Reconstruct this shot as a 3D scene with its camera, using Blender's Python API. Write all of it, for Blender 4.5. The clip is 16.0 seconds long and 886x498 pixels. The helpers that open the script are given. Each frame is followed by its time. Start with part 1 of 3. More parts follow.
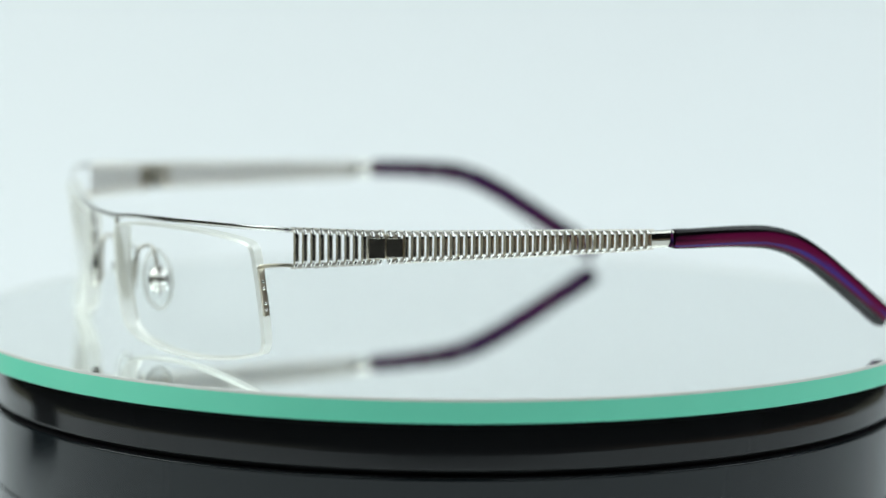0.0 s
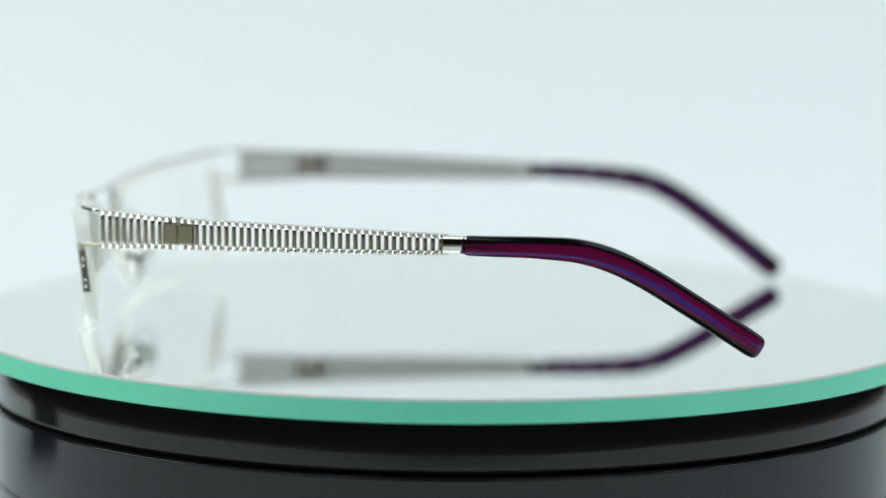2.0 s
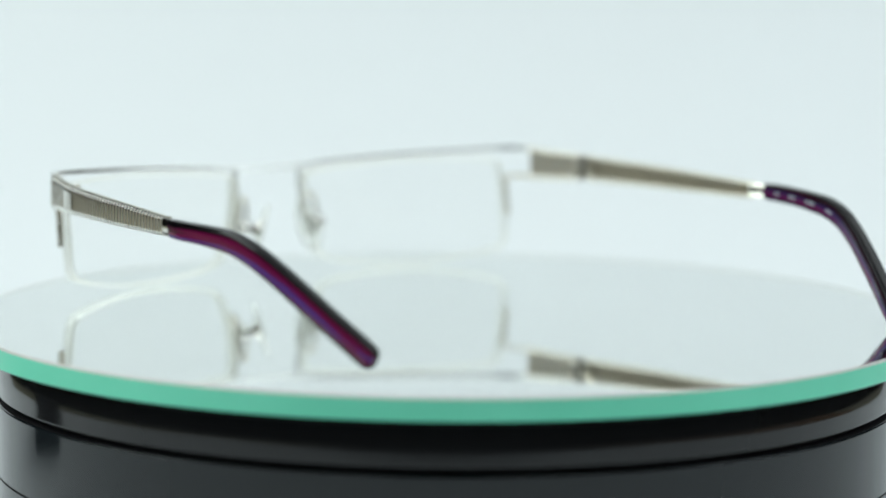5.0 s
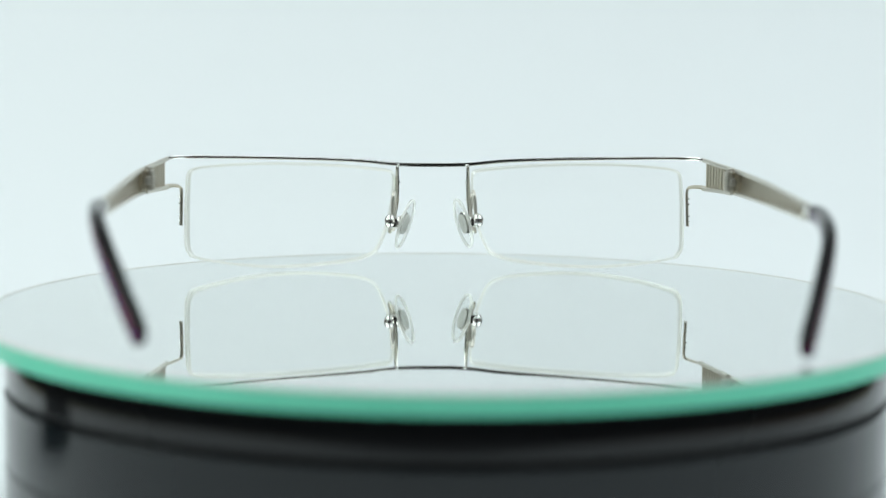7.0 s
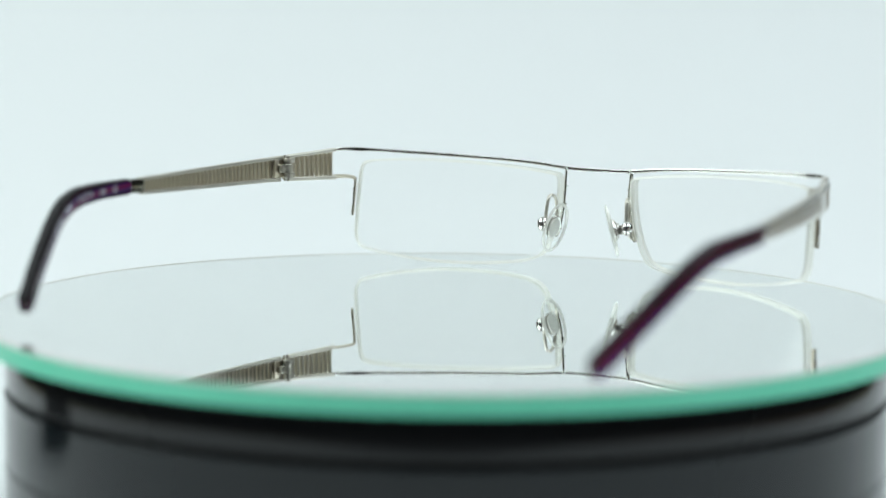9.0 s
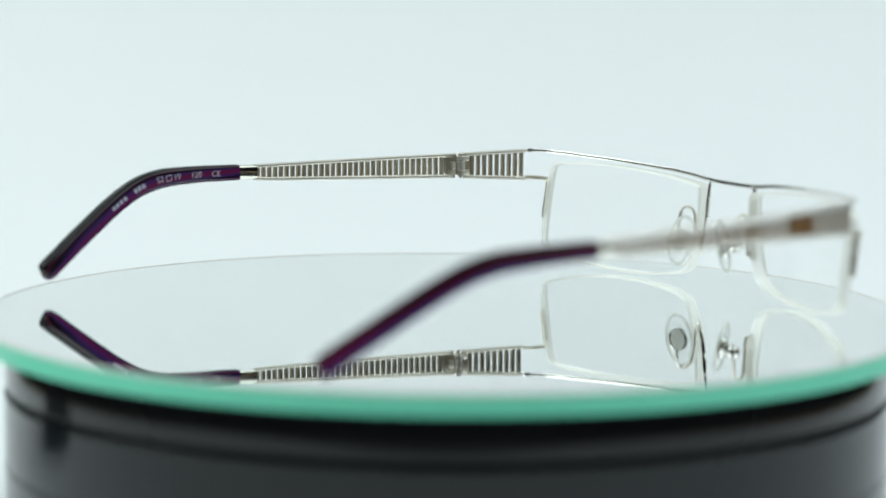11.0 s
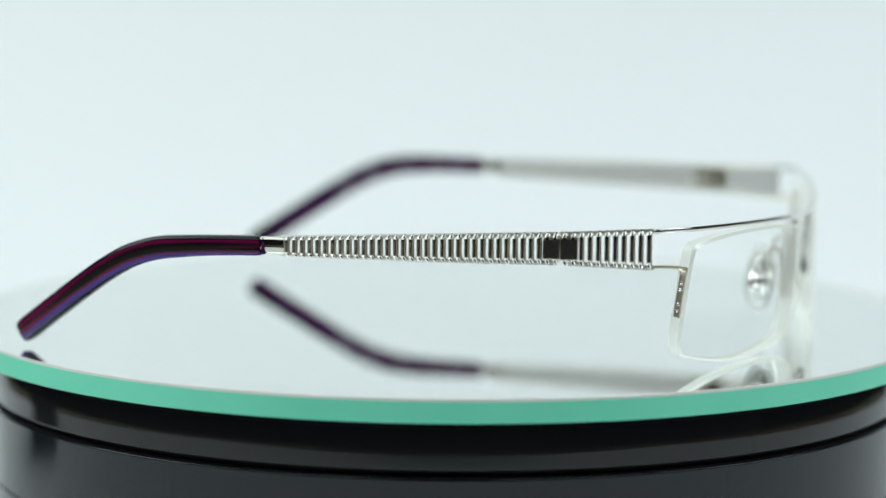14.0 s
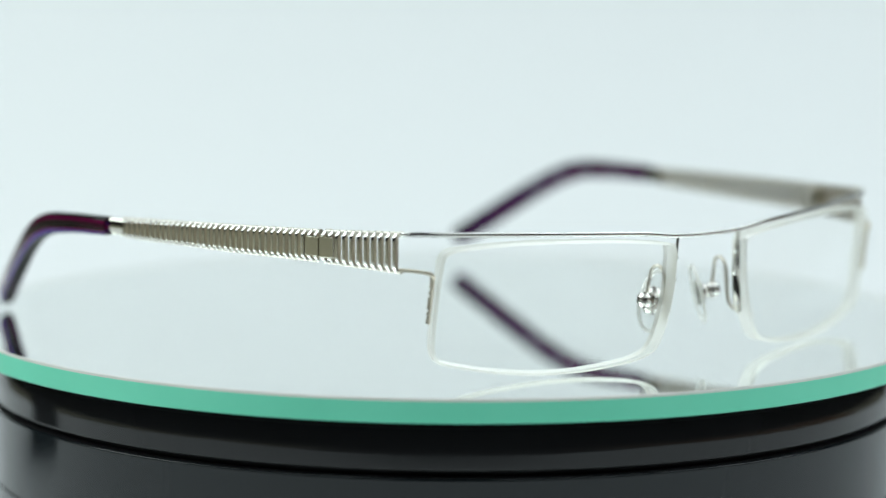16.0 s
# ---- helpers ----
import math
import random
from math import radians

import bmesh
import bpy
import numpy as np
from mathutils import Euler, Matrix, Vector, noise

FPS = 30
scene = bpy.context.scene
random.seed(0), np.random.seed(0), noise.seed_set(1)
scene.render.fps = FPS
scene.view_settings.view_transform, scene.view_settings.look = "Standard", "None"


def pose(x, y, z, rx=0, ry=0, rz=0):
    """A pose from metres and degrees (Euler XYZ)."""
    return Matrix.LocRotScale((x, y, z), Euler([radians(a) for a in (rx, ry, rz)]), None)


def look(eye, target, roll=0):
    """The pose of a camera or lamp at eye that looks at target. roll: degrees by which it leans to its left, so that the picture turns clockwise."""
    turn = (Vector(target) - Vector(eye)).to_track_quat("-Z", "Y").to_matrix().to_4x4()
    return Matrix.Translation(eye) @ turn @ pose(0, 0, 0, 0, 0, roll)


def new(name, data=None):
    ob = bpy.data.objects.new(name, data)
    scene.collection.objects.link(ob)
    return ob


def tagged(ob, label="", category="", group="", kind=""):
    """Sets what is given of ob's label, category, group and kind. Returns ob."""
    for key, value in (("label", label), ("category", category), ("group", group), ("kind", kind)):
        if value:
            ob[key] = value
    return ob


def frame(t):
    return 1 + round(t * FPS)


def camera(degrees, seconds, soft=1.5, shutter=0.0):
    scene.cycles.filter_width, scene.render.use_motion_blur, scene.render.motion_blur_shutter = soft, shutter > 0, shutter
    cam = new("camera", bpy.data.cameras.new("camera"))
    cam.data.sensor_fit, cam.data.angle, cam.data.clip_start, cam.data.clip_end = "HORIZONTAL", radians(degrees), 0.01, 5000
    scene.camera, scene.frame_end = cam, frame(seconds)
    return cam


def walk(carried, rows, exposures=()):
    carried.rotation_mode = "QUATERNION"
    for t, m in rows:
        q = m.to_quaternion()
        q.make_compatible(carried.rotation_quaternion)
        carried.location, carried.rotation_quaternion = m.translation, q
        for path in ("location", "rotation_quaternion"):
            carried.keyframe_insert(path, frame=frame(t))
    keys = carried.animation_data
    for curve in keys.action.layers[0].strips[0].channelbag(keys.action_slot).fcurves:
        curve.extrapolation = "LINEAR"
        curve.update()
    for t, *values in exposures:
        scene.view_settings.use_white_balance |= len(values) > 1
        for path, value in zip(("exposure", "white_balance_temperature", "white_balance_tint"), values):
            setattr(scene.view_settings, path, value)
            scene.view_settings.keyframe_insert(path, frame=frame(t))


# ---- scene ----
# ---- camera: a fixed tele lens on a tripod; it draws back a little while it focuses on the far side ----
cam = camera(17.08, 16.0, soft=1.5)
NEAR_EYE, FAR_EYE = (0.0, -0.6440, 0.0965), (0.0, -0.6627, 0.0988)


def aim(eye, pitch):
    yaw = -0.0018
    way = Vector((math.sin(yaw) * math.cos(pitch), math.cos(yaw) * math.cos(pitch), math.sin(pitch)))
    return look(eye, Vector(eye) + way, 0.517)


NEAR, FAR = aim(NEAR_EYE, -0.12650), aim(FAR_EYE, -0.12666)
walk(cam, [(0, NEAR), (4.4, NEAR), (6.1, FAR), (8.7, FAR), (12.0, FAR), (12.2, NEAR), (16, NEAR)])
cam.data.dof.use_dof = True
cam.data.dof.aperture_fstop = 7.5
focus = new("focus_mark")
cam.data.dof.focus_object = focus

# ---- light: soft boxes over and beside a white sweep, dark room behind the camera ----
world = bpy.data.worlds.new("room_light")
scene.world = world
world.use_nodes = True
world.node_tree.nodes["Background"].inputs[0].default_value = (0.86, 0.97, 1.0, 1)
world.node_tree.nodes["Background"].inputs[1].default_value = 0.03


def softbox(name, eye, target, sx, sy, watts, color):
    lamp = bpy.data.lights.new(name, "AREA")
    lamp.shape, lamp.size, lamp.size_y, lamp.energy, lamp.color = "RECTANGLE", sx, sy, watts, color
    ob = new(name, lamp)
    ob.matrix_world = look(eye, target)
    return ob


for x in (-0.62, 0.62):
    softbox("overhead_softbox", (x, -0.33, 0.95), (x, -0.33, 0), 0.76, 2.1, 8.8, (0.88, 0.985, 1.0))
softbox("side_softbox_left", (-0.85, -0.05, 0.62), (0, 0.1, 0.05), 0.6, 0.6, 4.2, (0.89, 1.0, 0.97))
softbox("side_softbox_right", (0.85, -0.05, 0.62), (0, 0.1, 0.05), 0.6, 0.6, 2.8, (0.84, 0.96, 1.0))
scene.view_settings.exposure = 0.0

# ---- materials ----


def material(name):
    m = bpy.data.materials.new(name)
    m.use_nodes = True
    nt = m.node_tree
    return m, nt, nt.nodes["Principled BSDF"]


def node(nt, kind, **values):
    n = nt.nodes.new(kind)
    for k, v in values.items():
        n.inputs[k.replace("_", " ")].default_value = v
    return n


def grain(nt, bsdf, scale, strength, rough_lo, rough_hi, coord="Object", distance=0.0001):
    """Fine relief and uneven gloss."""
    tc = nt.nodes.new("ShaderNodeTexCoord")
    a = node(nt, "ShaderNodeTexNoise", Scale=scale, Detail=4.0)
    b = node(nt, "ShaderNodeTexNoise", Scale=scale * 0.07, Detail=2.0)
    nt.links.new(tc.outputs[coord], a.inputs["Vector"])
    nt.links.new(tc.outputs[coord], b.inputs["Vector"])
    r = node(nt, "ShaderNodeMapRange", To_Min=rough_lo, To_Max=rough_hi)
    nt.links.new(b.outputs["Fac"], r.inputs["Value"])
    nt.links.new(r.outputs["Result"], bsdf.inputs["Roughness"])
    bump = node(nt, "ShaderNodeBump", Strength=strength, Distance=distance)
    nt.links.new(a.outputs["Fac"], bump.inputs["Height"])
    nt.links.new(bump.outputs["Normal"], bsdf.inputs["Normal"])


def plain(name, color, metal=0.0, rough=(0.3, 0.4), scale=900, strength=0.05, coat=0.0):
    m, nt, b = material(name)
    b.inputs["Base Color"].default_value = (*color, 1)
    b.inputs["Metallic"].default_value = metal
    b.inputs["Coat Weight"].default_value = coat
    grain(nt, b, scale, strength, *rough)
    return m


CHROME = plain("polished_silver_metal", (0.80, 0.79, 0.76), 1.0, (0.07, 0.16), 2500, 0.04)
STEEL = plain("satin_silver_metal", (0.70, 0.67, 0.60), 1.0, (0.28, 0.42), 3000, 0.06)
PLATE = plain("polished_hinge_metal", (0.62, 0.60, 0.54), 1.0, (0.08, 0.14), 2500, 0.04)
MIRROR = plain("mirror_silvering", (0.975, 0.995, 0.988), 1.0, (0.0, 0.012), 300, 0.0)
BLACK = plain("black_gloss_plastic", (0.009, 0.012, 0.014), 0.0, (0.05, 0.11), 500, 0.04)
BLACK.node_tree.nodes["Principled BSDF"].inputs["Specular IOR Level"].default_value = 0.36
RING = plain("black_satin_plastic", (0.012, 0.0125, 0.0135), 0.0, (0.06, 0.14), 500, 0.05)
RING.node_tree.nodes["Principled BSDF"].inputs["Specular IOR Level"].default_value = 0.36
DARK = plain("black_matt_plastic", (0.016, 0.016, 0.017), 0.0, (0.5, 0.6), 700, 0.1)
SWEEP = plain("white_paper_sweep", (0.86, 0.88, 0.89), 0.0, (0.8, 0.95), 400, 0.03)
ROOM = plain("dark_brown_room_wall", (0.033, 0.03, 0.026), 0.0, (0.7, 0.9), 30, 0.1)
DARK.node_tree.nodes["Principled BSDF"].inputs["Specular IOR Level"].default_value = 0.1
WOOD = plain("olive_brown_tabletop", (0.36, 0.335, 0.235), 0.0, (0.4, 0.6), 60, 0.1)
BOARD = plain("orange_brown_varnished_wood", (0.27, 0.14, 0.055), 0.0, (0.35, 0.5), 60, 0.1)
CUP = plain("bright_silver_metal", (0.82, 0.80, 0.77), 1.0, (0.16, 0.26), 2500, 0.04)
INSERT = plain("pale_grey_insert", (0.66, 0.66, 0.62), 0.2, (0.35, 0.5), 1500, 0.05)
CLOTH = plain("black_cloth", (0.012, 0.010, 0.008), 0.0, (0.9, 1.0), 900, 0.3)
# brushed silver with the tabletop's tan reflection mixed into its base colour
RIB_BACK = plain("tan_reflection_brushed_metal", (0.63, 0.575, 0.465), 1.0, (0.24, 0.36), 3000, 0.06)
RIB_FACE = plain("polished_rib_metal", (0.69, 0.68, 0.65), 1.0, (0.07, 0.16), 2500, 0.04)
PRINT = plain("pale_print", (0.42, 0.43, 0.50), 0.0, (0.4, 0.6), 2000, 0.02)
EDGE_SEAM = plain("grey_mirror_seam", (0.74, 0.73, 0.68), 0.0, (0.3, 0.5), 600, 0.1)


def make_glass_edge():
    m, nt, b = material("green_glass_edge")
    tc = nt.nodes.new("ShaderNodeTexCoord")
    n = node(nt, "ShaderNodeTexNoise", Scale=60.0, Detail=3.0)
    nt.links.new(tc.outputs["Object"], n.inputs["Vector"])
    ramp = nt.nodes.new("ShaderNodeValToRGB")
    ramp.color_ramp.elements[0].color = (0.155, 0.73, 0.49, 1)
    ramp.color_ramp.elements[1].color = (0.205, 0.80, 0.56, 1)
    nt.links.new(n.outputs["Fac"], ramp.inputs["Fac"])
    nt.links.new(ramp.outputs["Color"], b.inputs["Base Color"])
    grain(nt, b, 800, 0.08, 0.25, 0.4)
    return m


GREEN = make_glass_edge()


def make_clear(name, tint, ior=1.5, rough=0.02, most=0.22):
    """Clear sheet: see-through, with gloss that grows at grazing angles."""
    m, nt, b = material(name)
    nt.nodes.remove(b)
    t = node(nt, "ShaderNodeBsdfTransparent", Color=(*tint, 1))
    g = node(nt, "ShaderNodeBsdfGlossy", Color=(1, 1, 1, 1), Roughness=rough)
    lw = node(nt, "ShaderNodeLayerWeight", Blend=0.5)
    pw = node(nt, "ShaderNodeMath")
    pw.operation = "POWER"
    nt.links.new(lw.outputs["Facing"], pw.inputs[0])
    pw.inputs[1].default_value = 5.0
    low = ((ior - 1) / (ior + 1)) ** 2
    f = node(nt, "ShaderNodeMapRange", To_Min=low * 0.6, To_Max=most)
    nt.links.new(pw.outputs[0], f.inputs["Value"])
    mix = nt.nodes.new("ShaderNodeMixShader")
    nt.links.new(f.outputs[0], mix.inputs[0])
    nt.links.new(t.outputs[0], mix.inputs[1])
    nt.links.new(g.outputs[0], mix.inputs[2])
    nt.links.new(mix.outputs[0], nt.nodes["Material Output"].inputs["Surface"])
    return m


CLEAR = make_clear("clear_lens_plastic", (0.996, 0.998, 0.996), 1.36)
GLASS = make_clear("clear_mirror_glass", (0.995, 1.0, 0.997), 1.5, 0.0, 0.42)
PAD_CLEAR = make_clear("clear_silicone", (0.97, 0.975, 0.97), 1.5, 0.05, 0.6)


def make_cream(name, clear, gloss):
    m, nt, b = material(name)
    b.inputs["Roughness"].default_value = 0.35
    b.inputs["Subsurface Weight"].default_value = 0.0
    tc = nt.nodes.new("ShaderNodeTexCoord")
    n = node(nt, "ShaderNodeTexNoise", Scale=300.0, Detail=3.0)
    nt.links.new(tc.outputs["Object"], n.inputs["Vector"])
    ramp = nt.nodes.new("ShaderNodeValToRGB")
    ramp.color_ramp.elements[0].color = (0.975, 0.97, 0.88, 1)
    ramp.color_ramp.elements[1].color = (0.99, 0.99, 0.95, 1)
    nt.links.new(n.outputs["Fac"], ramp.inputs["Fac"])
    nt.links.new(ramp.outputs["Color"], b.inputs["Base Color"])
    tl = nt.nodes.new("ShaderNodeBsdfTranslucent")
    nt.links.new(ramp.outputs["Color"], tl.inputs["Color"])
    mix = node(nt, "ShaderNodeMixShader", Fac=0.62)
    nt.links.new(b.outputs[0], mix.inputs[1])
    nt.links.new(tl.outputs[0], mix.inputs[2])
    gl = node(nt, "ShaderNodeBsdfGlossy", Color=(1, 1, 0.97, 1), Roughness=0.3)
    shine = node(nt, "ShaderNodeMixShader", Fac=gloss)
    nt.links.new(mix.outputs[0], shine.inputs[1])
    nt.links.new(gl.outputs[0], shine.inputs[2])
    tr = node(nt, "ShaderNodeBsdfTransparent")
    out = node(nt, "ShaderNodeMixShader", Fac=clear)
    nt.links.new(shine.outputs[0], out.inputs[1])
    nt.links.new(tr.outputs[0], out.inputs[2])
    nt.links.new(out.outputs[0], nt.nodes["Material Output"].inputs["Surface"])
    return m


CREAM = make_cream("polished_lens_bevel", 0.12, 0.22)
WALL = make_cream("frosted_lens_edge", 0.3, 0.12)
PAD_HIGHLIGHT = make_cream("pad_edge_highlight", 0.55, 0.5)


def make_acetate(name, outer, slip, turn):
    """Black acetate with magenta and violet streaks along its length."""
    m, nt, b = material(name)
    uv = nt.nodes.new("ShaderNodeUVMap")
    mp = nt.nodes.new("ShaderNodeMapping")
    mp.inputs["Scale"].default_value = (2.0, 7.0, 1)
    n = node(nt, "ShaderNodeTexNoise", Scale=1.0, Detail=3.0, Distortion=0.3)
    nt.links.new(uv.outputs[0], mp.inputs[0])
    nt.links.new(mp.outputs[0], n.inputs["Vector"])
    sep = nt.nodes.new("ShaderNodeSeparateXYZ")
    nt.links.new(uv.outputs[0], sep.inputs[0])
    slide = node(nt, "ShaderNodeMath")
    slide.operation = "MULTIPLY_ADD"
    nt.links.new(sep.outputs["X"], slide.inputs[0])
    slide.inputs[1].default_value = -slip
    nt.links.new(sep.outputs["Y"], slide.inputs[2])
    half = node(nt, "ShaderNodeMath")
    half.operation = "MULTIPLY_ADD"
    nt.links.new(n.outputs["Fac"], half.inputs[0])
    half.inputs[1].default_value = 0.15
    nt.links.new(slide.outputs[0], half.inputs[2])
    shift = node(nt, "ShaderNodeMath")
    shift.operation = "ADD"
    nt.links.new(half.outputs[0], shift.inputs[0])
    shift.inputs[1].default_value = turn + slip
    off = node(nt, "ShaderNodeMath")
    off.operation = "FRACT"
    nt.links.new(shift.outputs[0], off.inputs[0])
    ramp = nt.nodes.new("ShaderNodeValToRGB")
    e = ramp.color_ramp.elements
    stops = [(0.0, BLACKISH), (0.025, NIGHT), (0.045, PLUM), (0.062, CRIMSON), (0.08, PLUM), (0.1, NIGHT), (0.13, BLACKISH), (0.2, PLUM), (0.27, BLACKISH)] + outer + [(0.86, BLACKISH), (0.945, BLACKISH), (0.962, WINE), (0.985, BLACKISH)]
    e[0].position, e[1].position = stops[0][0], stops[-1][0]
    e[0].color, e[1].color = (*stops[0][1], 1), (*stops[-1][1], 1)
    for p, c in stops[1:-1]:
        e.new(p).color = (*c, 1)
    nt.links.new(off.outputs[0], ramp.inputs["Fac"])
    nt.links.new(ramp.outputs["Color"], b.inputs["Base Color"])
    b.inputs["Coat Weight"].default_value = 0.12
    b.inputs["Specular IOR Level"].default_value = 0.2
    b.inputs["Coat Roughness"].default_value = 0.03
    grain(nt, b, 1500, 0.03, 0.12, 0.22)
    return m


BLACKISH, WINE, MAGENTA, VIOLET, PLUM, NIGHT, CRIMSON = (0.004, 0.003, 0.004), (0.07, 0.005, 0.03), (0.15, 0.005, 0.05), (0.065, 0.03, 0.25), (0.085, 0.012, 0.08), (0.036, 0.016, 0.09), (0.13, 0.005, 0.028)
ACETATE = {
    -1: make_acetate("streaked_purple_acetate", [(0.40, BLACKISH), (0.44, WINE), (0.46, MAGENTA), (0.485, MAGENTA), (0.495, VIOLET), (0.52, VIOLET), (0.532, MAGENTA), (0.565, MAGENTA), (0.58, WINE), (0.60, BLACKISH)], 0.13, 0.395),
    1: make_acetate("streaked_violet_acetate", [(0.37, BLACKISH), (0.41, VIOLET), (0.475, VIOLET), (0.488, MAGENTA), (0.50, MAGENTA), (0.515, BLACKISH), (0.538, BLACKISH), (0.555, WINE), (0.565, MAGENTA), (0.585, MAGENTA), (0.605, WINE), (0.63, BLACKISH)], 0.05, 0.43)}

# ---- building helpers; shapes are written in millimetres ----
MM = 0.001


def mesh_of(name, bm, *materials, smooth=True):
    bmesh.ops.recalc_face_normals(bm, faces=bm.faces)
    bmesh.ops.scale(bm, vec=(MM, MM, MM), verts=bm.verts)
    me = bpy.data.meshes.new(name)
    bm.to_mesh(me)
    bm.free()
    for m in materials:
        me.materials.append(m)
    if smooth:
        me.polygons.foreach_set("use_smooth", [True] * len(me.polygons))
        me.set_sharp_from_angle(angle=radians(38))
    return me


def part(name, bm, mat, parent, label="", smooth=True):
    mats = mat if isinstance(mat, tuple) else (mat,)
    ob = new(name, mesh_of(name, bm, *mats, smooth=smooth))
    ob.parent = parent
    return tagged(ob, label) if label else ob


def curve_points(ctrl, per=8):
    """Smooth line through the control points (each any number of values)."""
    c = [np.array(p, float) for p in ctrl]
    c = [2 * c[0] - c[1]] + c + [2 * c[-1] - c[-2]]
    out = []
    for i in range(1, len(c) - 2):
        for k in range(per):
            t = k / per
            a, b, d, e = c[i - 1], c[i], c[i + 1], c[i + 2]
            out.append(0.5 * (2 * b + (d - a) * t + (2 * a - 5 * b + 4 * d - e) * t * t + (3 * b - a - 3 * d + e) * t ** 3))
    out.append(c[-2])
    return out


def oval(w, h, n=12, power=2.0):
    """Rounded section, w across and h high; a higher power makes it squarer."""
    pts = []
    for i in range(n):
        a = 2 * math.pi * i / n
        ca, sa = math.cos(a), math.sin(a)
        pts.append((w / 2 * math.copysign(abs(ca) ** (2 / power), ca), h / 2 * math.copysign(abs(sa) ** (2 / power), sa)))
    return pts


def sweep(bm, pts, sections, up=(0, 0, 1), uv=False):
    """Skins sections along a line; sections: one list, or one for each point."""
    pts = [Vector(p[:3]) for p in pts]
    n = len(pts)
    rings = []
    for i, p in enumerate(pts):
        t = (pts[min(i + 1, n - 1)] - pts[max(i - 1, 0)]).normalized()
        side = t.cross(Vector(up)).normalized()
        top = side.cross(t)
        sec = sections if isinstance(sections[0][0], (int, float)) else sections[i]
        rings.append([bm.verts.new(p + side * a + top * b) for a, b in sec])
    k = len(rings[0])
    lay = bm.loops.layers.uv.new("UVMap") if uv else None
    for i in range(n - 1):
        for j in range(k):
            f = bm.faces.new((rings[i][j], rings[i][(j + 1) % k], rings[i + 1][(j + 1) % k], rings[i + 1][j]))
            if uv:
                for lp, (u, v) in zip(f.loops, ((i, j), (i, j + 1), (i + 1, j + 1), (i + 1, j))):
                    lp[lay].uv = (u / (n - 1), v / k)
    bm.faces.new(rings[0][::-1])
    bm.faces.new(rings[-1])
    return rings


def wire(ctrl, w, h, per=8, power=2.0, up=(0, 0, 1), n=12):
    bm = bmesh.new()
    sweep(bm, curve_points(ctrl, per), oval(w, h, n, power), up)
    return bm


def block(size, bevel, segments=2):
    bm = bmesh.new()
    bmesh.ops.create_cube(bm, size=1)
    bmesh.ops.scale(bm, vec=size, verts=bm.verts)
    bmesh.ops.bevel(bm, geom=bm.edges[:] + bm.verts[:], offset=bevel, segments=segments, affect="EDGES", profile=0.5)
    return bm


def lathe(profile, steps=192):
    bm = bmesh.new()
    rings = []
    for r, z in profile:
        rings.append([bm.verts.new((r * math.cos(2 * math.pi * i / steps), r * math.sin(2 * math.pi * i / steps), z)) for i in range(steps)])
    for a, b in zip(rings, rings[1:]):
        for i in range(steps):
            bm.faces.new((a[i], a[(i + 1) % steps], b[(i + 1) % steps], b[i]))
    return bm, rings


# ---- setting: white sweep, dark room ----
def build_sweep():
    bm = bmesh.new()
    line = [(-345, -62), (300, -62)]
    for i in range(1, 13):
        a = math.pi / 2 * i / 12
        line.append((300 + 300 * math.sin(a), -62 + 300 * (1 - math.cos(a))))
    line.append((600, 1150))
    top = [[bm.verts.new((x, y, z)) for y, z in line] for x in (-440, -150, 150, 440)]
    back = [[bm.verts.new((x, y + 3, z - 3)) for y, z in line] for x in (-440, -150, 150, 440)]
    for s in (top, back):
        for a, b in zip(s, s[1:]):
            for i in range(len(line) - 1):
                bm.faces.new((a[i], a[i + 1], b[i + 1], b[i]))
    ob = new("backdrop", mesh_of("backdrop", bm, SWEEP))
    return tagged(ob, "white paper sweep curving up behind the turntable", "backdrop", kind="structure")


build_sweep()


def slab(name, lo, hi, mat, label, category):
    bm = block([b - a for a, b in zip(lo, hi)], 2, 1)
    bmesh.ops.translate(bm, vec=[(a + b) / 2 for a, b in zip(lo, hi)], verts=bm.verts)
    return tagged(new(name, mesh_of(name, bm, mat, smooth=False)), label, category, kind="structure")


slab("floor", (-2000, -2500, -860), (2000, 1500, -800), ROOM, "dark brown floor of the room", "floor")
slab("ceiling", (-2000, -2500, 1700), (2000, 1500, 1760), ROOM, "dark ceiling over the table", "ceiling")
slab("wall_south", (-2000, -2560, -800), (2000, -2500, 1700), ROOM, "dark brown wall behind the camera", "wall")
slab("wall_north", (-2000, 1500, -800), (2000, 1560, 1700), ROOM, "dark brown wall behind the backdrop", "wall")
slab("wall_west", (-2060, -2500, -800), (-2000, 1500, 1700), ROOM, "dark brown side wall of the room", "wall")
slab("wall_east", (2000, -2500, -800), (2060, 1500, 1700), ROOM, "dark brown side wall of the room", "wall")


def build_table():
    table = new("table")
    for x in (-860, 860):
        for y in (-860, 560):
            bm = block((50, 50, 705), 3, 2)
            bmesh.ops.translate(bm, vec=(x, y, -447.5), verts=bm.verts)
            part("leg", bm, ROOM, table)
    bm = block((2000, 1600, 29), 3, 2)
    bmesh.ops.translate(bm, vec=(0, -140, -80), verts=bm.verts)
    part("tabletop", bm, WOOD, table)
    return tagged(table, "pale olive-brown table under the paper sweep", "table")


build_table()


